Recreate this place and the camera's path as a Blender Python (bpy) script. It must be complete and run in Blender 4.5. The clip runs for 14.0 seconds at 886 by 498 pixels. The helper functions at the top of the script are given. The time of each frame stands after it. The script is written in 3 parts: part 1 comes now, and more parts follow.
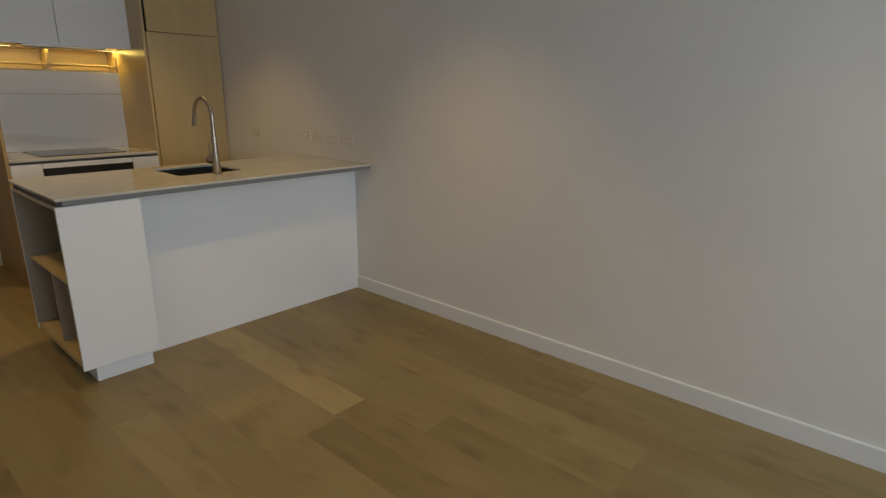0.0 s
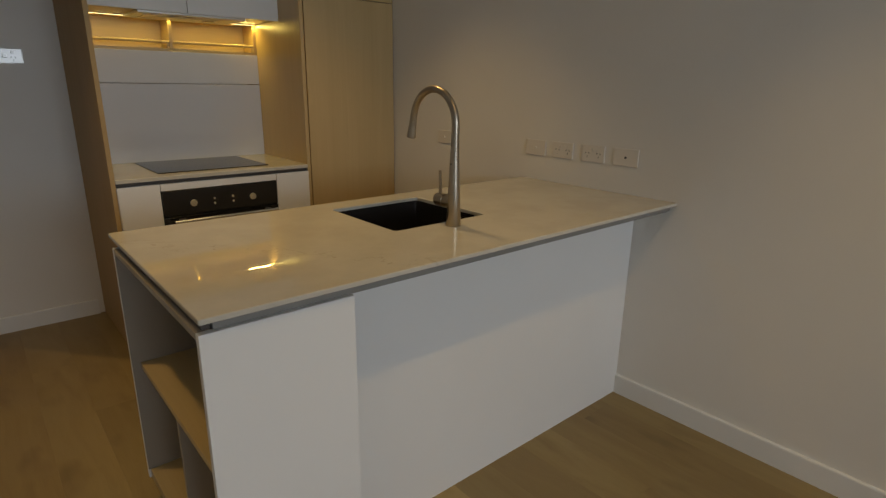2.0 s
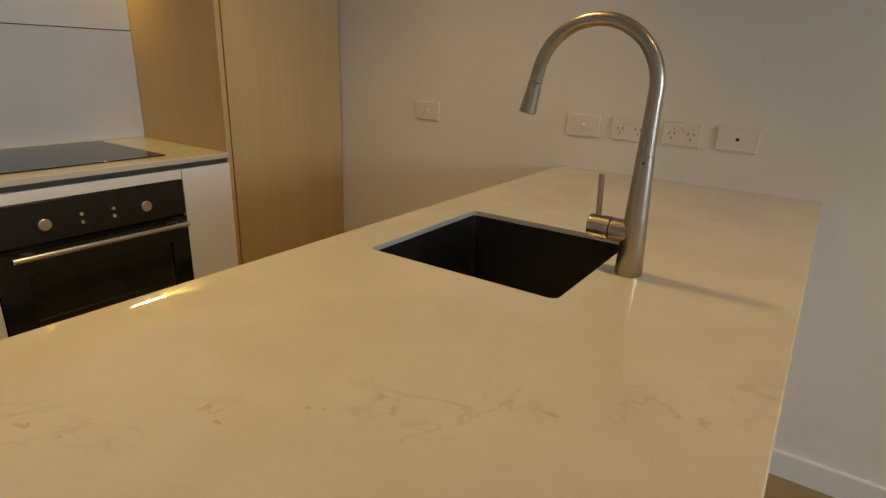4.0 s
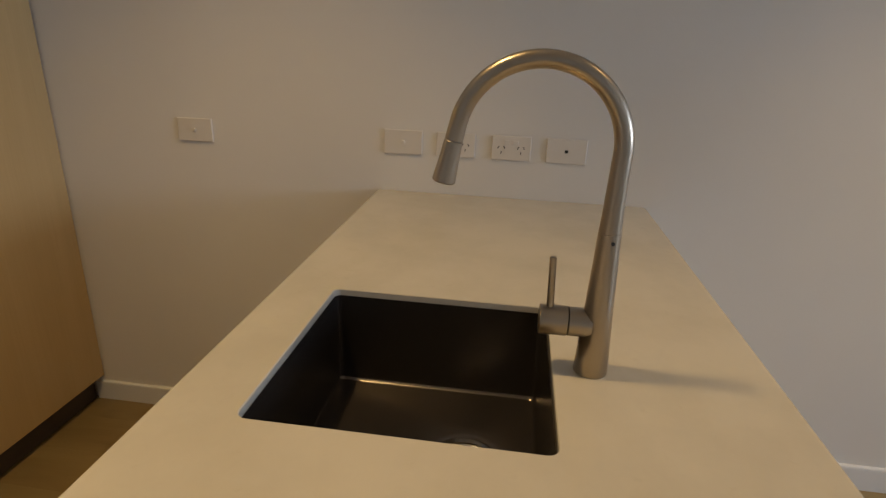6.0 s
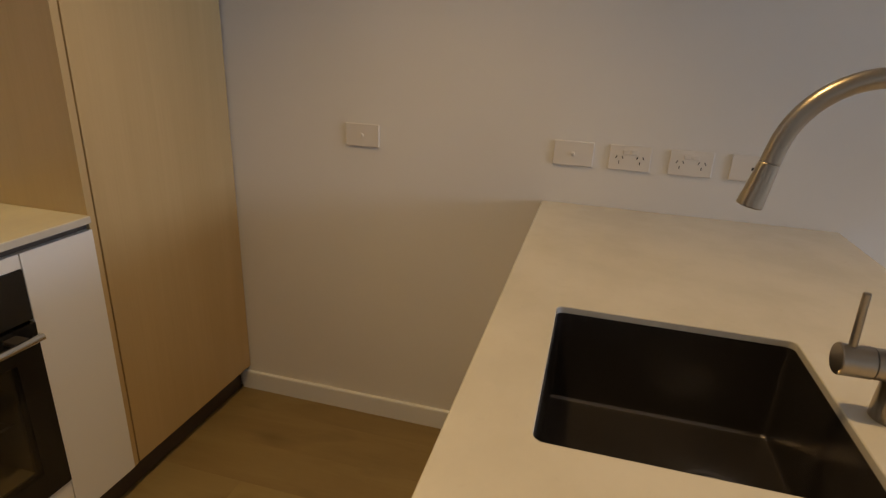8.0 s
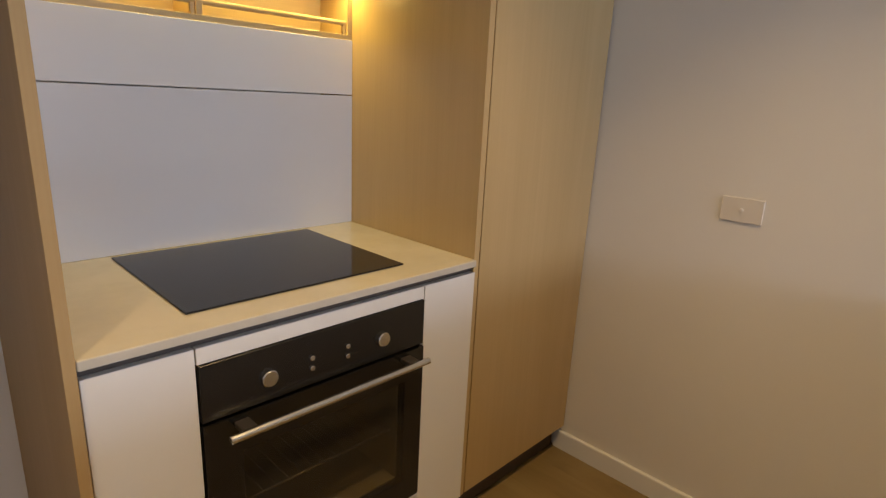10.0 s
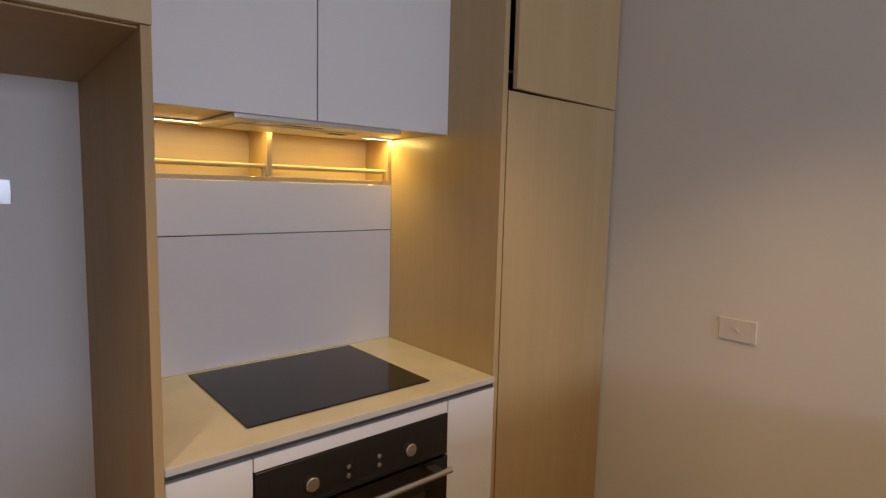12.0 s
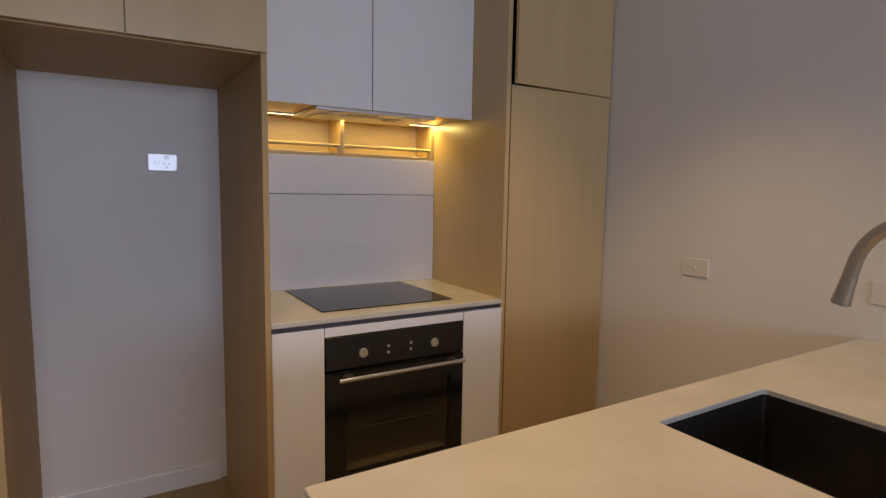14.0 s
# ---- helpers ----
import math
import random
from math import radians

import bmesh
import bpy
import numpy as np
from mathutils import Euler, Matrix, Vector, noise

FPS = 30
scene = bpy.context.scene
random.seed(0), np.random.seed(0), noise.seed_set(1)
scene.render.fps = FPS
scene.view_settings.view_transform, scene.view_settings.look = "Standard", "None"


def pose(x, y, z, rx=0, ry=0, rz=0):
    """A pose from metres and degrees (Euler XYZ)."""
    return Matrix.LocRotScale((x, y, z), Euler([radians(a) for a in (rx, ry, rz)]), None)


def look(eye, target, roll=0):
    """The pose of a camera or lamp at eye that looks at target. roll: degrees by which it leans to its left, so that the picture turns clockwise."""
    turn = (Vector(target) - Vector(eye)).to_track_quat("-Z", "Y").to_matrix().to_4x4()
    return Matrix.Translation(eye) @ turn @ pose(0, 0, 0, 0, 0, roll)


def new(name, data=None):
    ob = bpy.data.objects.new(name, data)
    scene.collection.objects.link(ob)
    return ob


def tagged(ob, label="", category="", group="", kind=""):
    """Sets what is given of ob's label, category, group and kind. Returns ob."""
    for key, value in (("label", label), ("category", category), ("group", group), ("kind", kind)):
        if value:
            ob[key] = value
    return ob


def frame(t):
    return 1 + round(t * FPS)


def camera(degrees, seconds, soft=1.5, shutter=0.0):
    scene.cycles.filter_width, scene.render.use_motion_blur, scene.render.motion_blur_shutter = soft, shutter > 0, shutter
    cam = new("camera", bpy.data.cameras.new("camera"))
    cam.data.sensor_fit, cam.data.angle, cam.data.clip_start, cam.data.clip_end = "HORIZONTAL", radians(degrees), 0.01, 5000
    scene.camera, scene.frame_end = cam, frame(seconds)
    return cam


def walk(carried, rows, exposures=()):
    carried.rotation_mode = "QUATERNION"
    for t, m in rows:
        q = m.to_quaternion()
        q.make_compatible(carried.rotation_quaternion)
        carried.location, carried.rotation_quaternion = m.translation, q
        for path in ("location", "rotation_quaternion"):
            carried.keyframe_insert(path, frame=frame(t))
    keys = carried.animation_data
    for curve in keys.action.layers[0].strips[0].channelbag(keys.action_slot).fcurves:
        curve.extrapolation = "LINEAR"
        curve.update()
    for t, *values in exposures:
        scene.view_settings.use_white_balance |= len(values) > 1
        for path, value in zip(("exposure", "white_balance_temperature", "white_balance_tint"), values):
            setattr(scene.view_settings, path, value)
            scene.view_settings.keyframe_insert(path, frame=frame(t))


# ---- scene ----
cam = camera(77.3, 14.0, soft=1.3)
PATH = [
    (0, (-2.479, -2.847, 1.373), (-1.032, -1.577, 0.832), 0.6),
    (0.5, (-2.317, -2.412, 1.409), (-0.946, -1.066, 0.855), 0.6),
    (1, (-2.246, -1.943, 1.391), (-0.95, -0.527, 0.831), 0.7),
    (1.5, (-2.18, -1.495, 1.347), (-0.909, -0.054, 0.793), 0.8),
    (2, (-2.097, -1.059, 1.343), (-0.846, 0.395, 0.779), 0.8),
    (2.5, (-2.063, -0.683, 1.335), (-0.81, 0.767, 0.761), 1.1),
    (3, (-2.004, -0.37, 1.284), (-0.711, 1.045, 0.714), 1.4),
    (3.5, (-1.911, -0.133, 1.271), (-0.526, 1.18, 0.673), 1.6),
    (4, (-1.893, -0.018, 1.259), (-0.327, 1.048, 0.619), 2.0),
    (4.2, (-1.895, 0.023, 1.259), (-0.241, 0.935, 0.6), 2.1),
    (6.3, (-1.638, 0.402, 1.353), (0.229, 0.592, 0.663), 2.3),
    (6.5, (-1.636, 0.43, 1.355), (0.233, 0.598, 0.663), 2.4),
    (7, (-1.634, 0.497, 1.345), (0.237, 0.663, 0.656), 2.4),
    (7.5, (-1.653, 0.571, 1.352), (0.213, 0.779, 0.663), 2.5),
    (8, (-1.688, 0.643, 1.343), (0.131, 1.118, 0.662), 2.6),
    (8.5, (-1.713, 0.727, 1.334), (-0.017, 1.538, 0.651), 2.4),
    (8.7, (-1.732, 0.743, 1.329), (-0.104, 1.685, 0.651), 2.1),
    (9, (-1.764, 0.78, 1.325), (-0.24, 1.879, 0.641), 2.1),
    (9.2, (-1.765, 0.809, 1.312), (-0.314, 2.002, 0.627), 1.6),
    (11.5, (-1.815, 0.895, 1.472), (-0.482, 2.361, 1.203), 1.7),
    (12, (-1.873, 0.654, 1.492), (-0.583, 2.168, 1.284), 1.4),
    (12.5, (-1.96, 0.42, 1.472), (-0.719, 1.978, 1.294), 1.2),
    (13, (-2.034, 0.261, 1.463), (-0.849, 1.863, 1.29), 1.2),
    (13.5, (-2.035, 0.102, 1.413), (-0.925, 1.757, 1.241), 1.1),
    (14, (-2.06, -0.01, 1.366), (-1.022, 1.687, 1.153), 1.0),
]
EXPOSURES = [(0.0, -0.33, 7350, 9), (1.0, -0.51, 7450, 9), (2.0, -0.48, 7600, 9), (2.5, -0.15, 7850, 11), (3.0, 0.02, 8000, 11), (4.0, 0.10, 7750, 10),
             (6.5, 0.08, 6850, 15), (7.5, 0.05, 6900, 16), (8.0, 0.14, 6950, 16), (9.0, 0.65, 6800, 14), (11.5, 0.36, 6750, 22), (14.0, 0.20, 6500, 22)]
walk(cam, [(t, look(eye, target, roll)) for t, eye, target, roll in PATH], EXPOSURES)

# world and window light
world = bpy.data.worlds.new("world")
scene.world = world
world.use_nodes = True
wn = world.node_tree.nodes
sky = wn.new("ShaderNodeTexSky")
sky.sky_type = "NISHITA"
sky.sun_disc = False
sky.sun_elevation = radians(12)
sky.sun_rotation = radians(0)
world.node_tree.links.new(sky.outputs[0], wn["Background"].inputs[0])
wn["Background"].inputs[1].default_value = 0.08

WARM = (1.0, 0.69, 0.29)
LED = (1.0, 0.77, 0.21)
DAY = (0.62, 0.77, 1.0)


def lamp(name, kind, power, colour, place):
    data = bpy.data.lights.new(name, kind)
    data.energy, data.color = power, colour
    ob = new(name, data)
    ob.matrix_world = place
    return ob


# daylight that enters by the glazed wall of the living room
window_light = lamp("window_light", "AREA", 122, DAY, look((-1.75, -6.42, 1.75), (-1.75, 0, 1.75)))
window_light.data.shape, window_light.data.size, window_light.data.size_y = "RECTANGLE", 2.4, 1.2

# recessed downlights, two over the kitchen aisle, four over the living room
for k, (x, y, watts) in enumerate([(-0.94, 1.08, 54), (-2.24, 1.05, 46), (-0.94, -0.91, 52), (-2.6, -0.91, 18), (-0.94, -2.9, 26), (-2.6, -2.9, 16)]):
    spot = lamp("downlight", "SPOT", watts, WARM, look((x, y, 2.66), (x, y, 0)))
    spot.data.spot_size, spot.data.spot_blend, spot.data.shadow_soft_size = radians(92), 0.85, 0.055 if y > 0 else 0.03


# ---- materials ----
def material(name, colour, rough=0.5, metal=0.0, spec=0.5):
    m = bpy.data.materials.new(name)
    m.use_nodes = True
    b = m.node_tree.nodes["Principled BSDF"]
    b.inputs["Base Color"].default_value = (*colour, 1)
    b.inputs["Roughness"].default_value = rough
    b.inputs["Metallic"].default_value = metal
    b.inputs["Specular IOR Level"].default_value = spec
    return m, m.node_tree, b


def coords(tree, scale, world_space=False):
    """A mapping of object or world coordinates, stretched by scale."""
    n = tree.nodes
    if world_space:
        src = n.new("ShaderNodeNewGeometry").outputs["Position"]
    else:
        src = n.new("ShaderNodeTexCoord").outputs["Object"]
    mp = n.new("ShaderNodeMapping")
    mp.inputs["Scale"].default_value = scale
    tree.links.new(src, mp.inputs["Vector"])
    return mp.outputs[0]


def noise_of(tree, vec, scale, detail=4, rough=0.5, distort=0.0):
    t = tree.nodes.new("ShaderNodeTexNoise")
    t.inputs["Scale"].default_value, t.inputs["Detail"].default_value = scale, detail
    t.inputs["Roughness"].default_value, t.inputs["Distortion"].default_value = rough, distort
    tree.links.new(vec, t.inputs["Vector"])
    return t.outputs["Fac"]


def ramp(tree, fac, stops):
    r = tree.nodes.new("ShaderNodeValToRGB")
    while len(r.color_ramp.elements) < len(stops):
        r.color_ramp.elements.new(0.5)
    for e, (p, c) in zip(r.color_ramp.elements, stops):
        e.position, e.color = p, (*c, 1)
    tree.links.new(fac, r.inputs[0])
    return r.outputs[0]


def mix(tree, a, b, fac=0.5, mode="MIX"):
    x = tree.nodes.new("ShaderNodeMix")
    x.data_type, x.blend_type = "RGBA", mode
    for sock, v in ((x.inputs[0], fac), (x.inputs[6], a), (x.inputs[7], b)):
        if hasattr(v, "is_output"):
            tree.links.new(v, sock)
        else:
            sock.default_value = v
    return x.outputs[2]


def math_node(tree, op, a, b):
    x = tree.nodes.new("ShaderNodeMath")
    x.operation = op
    for sock, v in zip(x.inputs, (a, b)):
        if hasattr(v, "is_output"):
            tree.links.new(v, sock)
        else:
            sock.default_value = v
    return x.outputs[0]


def bump(tree, bsdf, height, strength, distance=0.001):
    n = tree.nodes.new("ShaderNodeBump")
    n.inputs["Strength"].default_value, n.inputs["Distance"].default_value = strength, distance
    tree.links.new(height, n.inputs["Height"])
    tree.links.new(n.outputs[0], bsdf.inputs["Normal"])


def painted(name, colour, rough, grain=0.12, spec=0.4):
    """Rolled paint or matt board: faint blotches and a fine nap."""
    m, t, b = material(name, colour, rough, 0, spec)
    v = coords(t, (1, 1, 1), True)
    big = noise_of(t, v, 1.3, 3)
    dark = tuple(c * 0.955 for c in colour)
    t.links.new(ramp(t, big, [(0.35, dark), (0.65, colour)]), b.inputs["Base Color"])
    fine = noise_of(t, v, 420, 3, 0.6)
    bump(t, b, fine, grain, 0.0006)
    r = ramp(t, noise_of(t, v, 7, 3), [(0.3, (rough * 0.92,) * 3), (0.7, (min(1, rough * 1.06),) * 3)])
    t.links.new(r, b.inputs["Roughness"])
    return m


def oak(name, light, dark, rough, axis, spec=0.5):
    """Oak grain laminate, its grain along an axis."""
    m, t, b = material(name, light, rough, 0, spec)
    s = [11.0, 11.0, 11.0]
    s[axis] = 0.7
    v = coords(t, tuple(s), True)
    a = noise_of(t, v, 1.0, 5, 0.6, 0.4)
    s2 = [150.0, 150.0, 150.0]
    s2[axis] = 3.0
    pores = noise_of(t, coords(t, tuple(s2), True), 1.0, 3, 0.6)
    mid = tuple((p + q) / 2 for p, q in zip(light, dark))
    base = ramp(t, a, [(0.28, dark), (0.5, mid), (0.72, light)])
    lines = ramp(t, pores, [(0.3, (0.97, 0.962, 0.955)), (0.55, (1, 1, 1))])
    patches = ramp(t, noise_of(t, coords(t, tuple(k / 3.2 for k in s), True), 1.0, 2), [(0.38, (0.95, 0.945, 0.93)), (0.62, (1.0, 1.0, 1.0))])
    base = mix(t, base, patches, 1.0, "MULTIPLY")
    t.links.new(mix(t, base, lines, 1.0, "MULTIPLY"), b.inputs["Base Color"])
    bump(t, b, pores, 0.12, 0.0005)
    return m


WALL = painted("wall_paint", (0.79, 0.765, 0.725), 0.62, 0.2)
CEIL = painted("ceiling_paint", (0.80, 0.80, 0.79), 0.8, 0.1)
TRIM = painted("trim_paint", (0.80, 0.80, 0.79), 0.35, 0.05)
WHITE = painted("white_board", (0.82, 0.812, 0.80), 0.42, 0.05)
INNER = painted("grey_brown_carcass", (0.37, 0.32, 0.265), 0.5, 0.05)
OAK = oak("oak_laminate", (0.565, 0.408, 0.205), (0.505, 0.357, 0.172), 0.30, 2, 0.65)
# the same oak, matt, with the shade of the fridge space in its colour
OAK_SHADED = oak("oak_shaded_matt", (0.50, 0.345, 0.165), (0.44, 0.30, 0.14), 0.55, 2, 0.25)
OAK_FLAT = oak("oak_laminate_flat", (0.575, 0.435, 0.228), (0.51, 0.378, 0.188), 0.34, 0)
OAK_SHELF = oak("oak_shelf", (0.575, 0.435, 0.228), (0.51, 0.378, 0.188), 0.34, 1)
GREY_GAP = painted("gap_channel", (0.26, 0.245, 0.225), 0.5, 0.05)
DARK_GAP = painted("dark_gap_channel", (0.09, 0.072, 0.06), 0.55, 0.05)
DARK = painted("dark_kick", (0.075, 0.055, 0.045), 0.5, 0.1)
# near black, stands in for the shade seen through gaps between parts
DARKER, _, _ = material("gap_shade_black", (0.03, 0.022, 0.018), 0.8)
PLASTIC, _, _ = material("switch_plastic", (0.75, 0.705, 0.645), 0.3)
SLOT, _, _ = material("slot_black", (0.03, 0.03, 0.03), 0.5)
GLASS_BLACK, gt, gb = material("black_glass", (0.012, 0.012, 0.014), 0.07, 0, 0.5)
sm = noise_of(gt, coords(gt, (1, 1, 1), True), 9, 4)
gt.links.new(ramp(gt, sm, [(0.35, (0.05, 0.05, 0.05)), (0.7, (0.13, 0.13, 0.13))]), gb.inputs["Roughness"])
BRACKET, _, _ = material("dark_metal", (0.10, 0.09, 0.085), 0.35, 0.6)
RACK, _, _ = material("dull_wire", (0.22, 0.20, 0.17), 0.45, 0.8)
ENAMEL, _, _ = material("black_enamel", (0.015, 0.014, 0.014), 0.25)
CAVITY, _, _ = material("oven_cavity", (0.21, 0.18, 0.12), 0.6, 0.2)
CHROME, _, _ = material("satin_metal", (0.74, 0.73, 0.70), 0.22, 1.0)
GLOW, glt, glb = material("led_glow", (1, 0.7, 0.3), 0.5)
glb.inputs["Emission Color"].default_value = (1, 0.79, 0.36, 1)
glb.inputs["Emission Strength"].default_value = 5


def satin(name, colour, rough):
    """Satin metal with a slow change of gloss."""
    m, t, b = material(name, colour, rough, 1.0)
    wide = noise_of(t, coords(t, (1, 1, 1), True), 18, 3)
    t.links.new(ramp(t, wide, [(0.3, (rough * 0.95,) * 3), (0.7, (rough * 1.06,) * 3)]), b.inputs["Roughness"])
    return m


STEEL = satin("brushed_nickel", (0.43, 0.37, 0.295), 0.31)
SINK, _, _ = material("gunmetal_sink", (0.12, 0.107, 0.10), 0.24, 0.85)


def quartz():
    m, t, b = material("quartz_stone", (0.74, 0.71, 0.66), 0.12, 0, 0.5)
    v = coords(t, (1, 1, 1), True)
    cloud = ramp(t, noise_of(t, v, 5, 5, 0.6), [(0.35, (0.54, 0.505, 0.43)), (0.6, (0.595, 0.56, 0.485))])
    # thin broken veins: the narrow band where a warped noise passes its middle
    w = noise_of(t, v, 4.5, 4, 0.6, 1.0)
    band = ramp(t, w, [(0.478, (1, 1, 1)), (0.499, (0.87, 0.855, 0.82)), (0.520, (1, 1, 1))])
    where = ramp(t, noise_of(t, v, 9.0, 3), [(0.56, (0, 0, 0)), (0.7, (1, 1, 1))])
    faint = mix(t, (1, 1, 1, 1), mix(t, (1, 1, 1, 1), band, 0.15), where)
    # one drift of darker veins and flecks that runs slantwise across the slab
    axes = t.nodes.new("ShaderNodeSeparateXYZ")
    t.links.new(v, axes.inputs[0])
    along = math_node(t, "ADD", math_node(t, "MULTIPLY", axes.outputs[0], 0.769), math_node(t, "MULTIPLY", axes.outputs[1], 0.639))
    away = math_node(t, "ABSOLUTE", math_node(t, "ADD", along, math_node(t, "ADD", 0.9746, math_node(t, "MULTIPLY", math_node(t, "SUBTRACT", noise_of(t, v, 7, 3), 0.5), 0.12))), 0.0)
    drift = ramp(t, away, [(0.012, (1, 1, 1)), (0.06, (0, 0, 0))])
    strong = mix(t, (1, 1, 1, 1), band, math_node(t, "MULTIPLY", drift, ramp(t, noise_of(t, v, 16, 3), [(0.44, (0, 0, 0)), (0.58, (1, 1, 1))])))
    spots = ramp(t, noise_of(t, v, 34, 5, 0.6, 0.6), [(0.27, (0.68, 0.65, 0.60)), (0.37, (1, 1, 1))])
    flecks = mix(t, mix(t, (1, 1, 1, 1), spots, 0.12), spots, drift)
    veins = mix(t, mix(t, faint, strong, 1.0, "MULTIPLY"), flecks, 1.0, "MULTIPLY")
    t.links.new(mix(t, cloud, veins, 1.0, "MULTIPLY"), b.inputs["Base Color"])
    t.links.new(ramp(t, noise_of(t, v, 30, 3), [(0.3, (0.014,) * 3), (0.7, (0.024,) * 3)]), b.inputs["Roughness"])
    return m


STONE = quartz()
SPLASH = painted("gloss_splashback", (0.76, 0.76, 0.77), 0.07, 0.0, 0.5)


def plank_wood(name, gain=1.0):
    m, t, b = material(name, (0.2, 0.13, 0.07), 0.4, 0, 0.4)
    info = t.nodes.new("ShaderNodeObjectInfo")
    src = t.nodes.new("ShaderNodeTexCoord").outputs["Object"]
    shift = t.nodes.new("ShaderNodeVectorMath")
    shift.operation = "ADD"
    t.links.new(src, shift.inputs[0])
    push = math_node(t, "MULTIPLY", info.outputs["Random"], 37.0)
    cv = t.nodes.new("ShaderNodeCombineXYZ")
    for k in range(3):
        t.links.new(push, cv.inputs[k])
    t.links.new(cv.outputs[0], shift.inputs[1])

    def stretched(s):
        mp = t.nodes.new("ShaderNodeMapping")
        mp.inputs["Scale"].default_value = s
        t.links.new(shift.outputs[0], mp.inputs["Vector"])
        return mp.outputs[0]

    grain = noise_of(t, stretched((9, 1.6, 9)), 1.0, 5, 0.58, 1.0)
    pores = noise_of(t, stretched((230, 6, 230)), 1.0, 3, 0.6)
    base = ramp(t, grain, [(0.28, (0.236, 0.166, 0.073)), (0.5, (0.268, 0.195, 0.089)), (0.72, (0.294, 0.219, 0.102))])
    tone = ramp(t, info.outputs["Random"], [(p, tuple(gain * c for c in v)) for p, v in ((0.0, (0.89, 0.86, 0.82)), (0.3, (0.97, 0.94, 0.90)), (0.6, (0.98, 0.98, 0.98)), (1.0, (1.10, 1.10, 1.06)))])
    lines = ramp(t, pores, [(0.3, (0.965, 0.958, 0.95)), (0.5, (1, 1, 1))])
    knots = ramp(t, noise_of(t, stretched((9, 3.5, 9)), 1.0, 2, 0.4), [(0.22, (0.7, 0.66, 0.62)), (0.42, (1, 1, 1))])
    c = mix(t, mix(t, mix(t, base, tone, 1.0, "MULTIPLY"), lines, 1.0, "MULTIPLY"), knots, 1.0, "MULTIPLY")
    t.links.new(c, b.inputs["Base Color"])
    t.links.new(ramp(t, noise_of(t, stretched((6, 3, 6)), 1.0, 4), [(0.3, (0.36,) * 3), (0.7, (0.48,) * 3)]), b.inputs["Roughness"])
    bump(t, b, pores, 0.15, 0.0006)
    return m


FLOOR = plank_wood("oak_floor")
FLOOR_PALE = plank_wood("oak_floor_pale_board", 1.3)
FLOOR_DARK = plank_wood("oak_floor_dark_board", 0.86)


# ---- mesh helpers ----
def box(bm, x0, x1, y0, y1, z0, z1, bevel=0.0, segments=1):
    made = bmesh.new()
    bmesh.ops.create_cube(made, size=1)
    for v in made.verts:
        v.co = Vector((x0 + (v.co.x + 0.5) * (x1 - x0), y0 + (v.co.y + 0.5) * (y1 - y0), z0 + (v.co.z + 0.5) * (z1 - z0)))
    if bevel:
        bmesh.ops.bevel(made, geom=made.edges[:], offset=bevel, segments=segments, affect="EDGES", profile=0.5)
    me = bpy.data.meshes.new("tmp")
    made.to_mesh(me)
    made.free()
    bm.from_mesh(me)
    bpy.data.meshes.remove(me)
    return bm


def boxes(*dims, bevel=0.0008, segments=1):
    bm = bmesh.new()
    for d in dims:
        box(bm, *d, bevel, segments)
    return bm


def tube(bm, path, radii, sides=24, cap=True):
    """A round tube along points, each with a radius."""
    path = [Vector(p) for p in path]
    rings = []
    side = None
    for k, p in enumerate(path):
        d = (path[min(k + 1, len(path) - 1)] - path[max(k - 1, 0)]).normalized()
        if side is None:
            side = d.orthogonal().normalized()
        side = (side - d * side.dot(d)).normalized()
        up = d.cross(side)
        rings.append([bm.verts.new(p + radii[k] * (math.cos(a) * side + math.sin(a) * up)) for a in [2 * math.pi * i / sides for i in range(sides)]])
    for a, b in zip(rings, rings[1:]):
        for i in range(sides):
            j = (i + 1) % sides
            bm.faces.new((a[i], a[j], b[j], b[i])).smooth = True
    if cap:
        bm.faces.new(rings[0][::-1])
        bm.faces.new(rings[-1])
    return bm


def disc(centre, axis, radius, depth, bevel=0.001, sides=28):
    """A short round button, its axis along a vector."""
    c, a = Vector(centre), Vector(axis).normalized()
    bm = bmesh.new()
    tube(bm, [c, c + a * (depth - bevel), c + a * depth], [radius, radius, radius - bevel], sides)
    bmesh.ops.recalc_face_normals(bm, faces=bm.faces)
    return bm


def origin_of(ob):
    p = Vector((0, 0, 0))
    while ob is not None:
        p += ob.location
        ob = ob.parent
    return p


def part(name, bm, mat, parent=None, label="", at=None, kind=""):
    """One mesh object from a bmesh in world places, under a thing or a part."""
    base = Vector(at) if at is not None else (origin_of(parent) if parent is not None else Vector((0, 0, 0)))
    bmesh.ops.recalc_face_normals(bm, faces=bm.faces)
    for v in bm.verts:
        v.co -= base
    for e in bm.edges:
        if len(e.link_faces) == 2 and e.calc_face_angle(0) > radians(32):
            e.smooth = False
    me = bpy.data.meshes.new(name)
    bm.to_mesh(me)
    bm.free()
    me.materials.append(mat)
    ob = new(name, me)
    if parent is not None:
        ob.parent = parent
        ob.location = base - origin_of(parent)
    else:
        ob.location = base
    return tagged(ob, label, kind=kind)


def thing(name, place, label, category, group=""):
    ob = new(name)
    ob.location = place
    return tagged(ob, label, category, group)


def structure(name, bm, mat, label=""):
    return part(name, bm, mat, None, label, kind="structure")


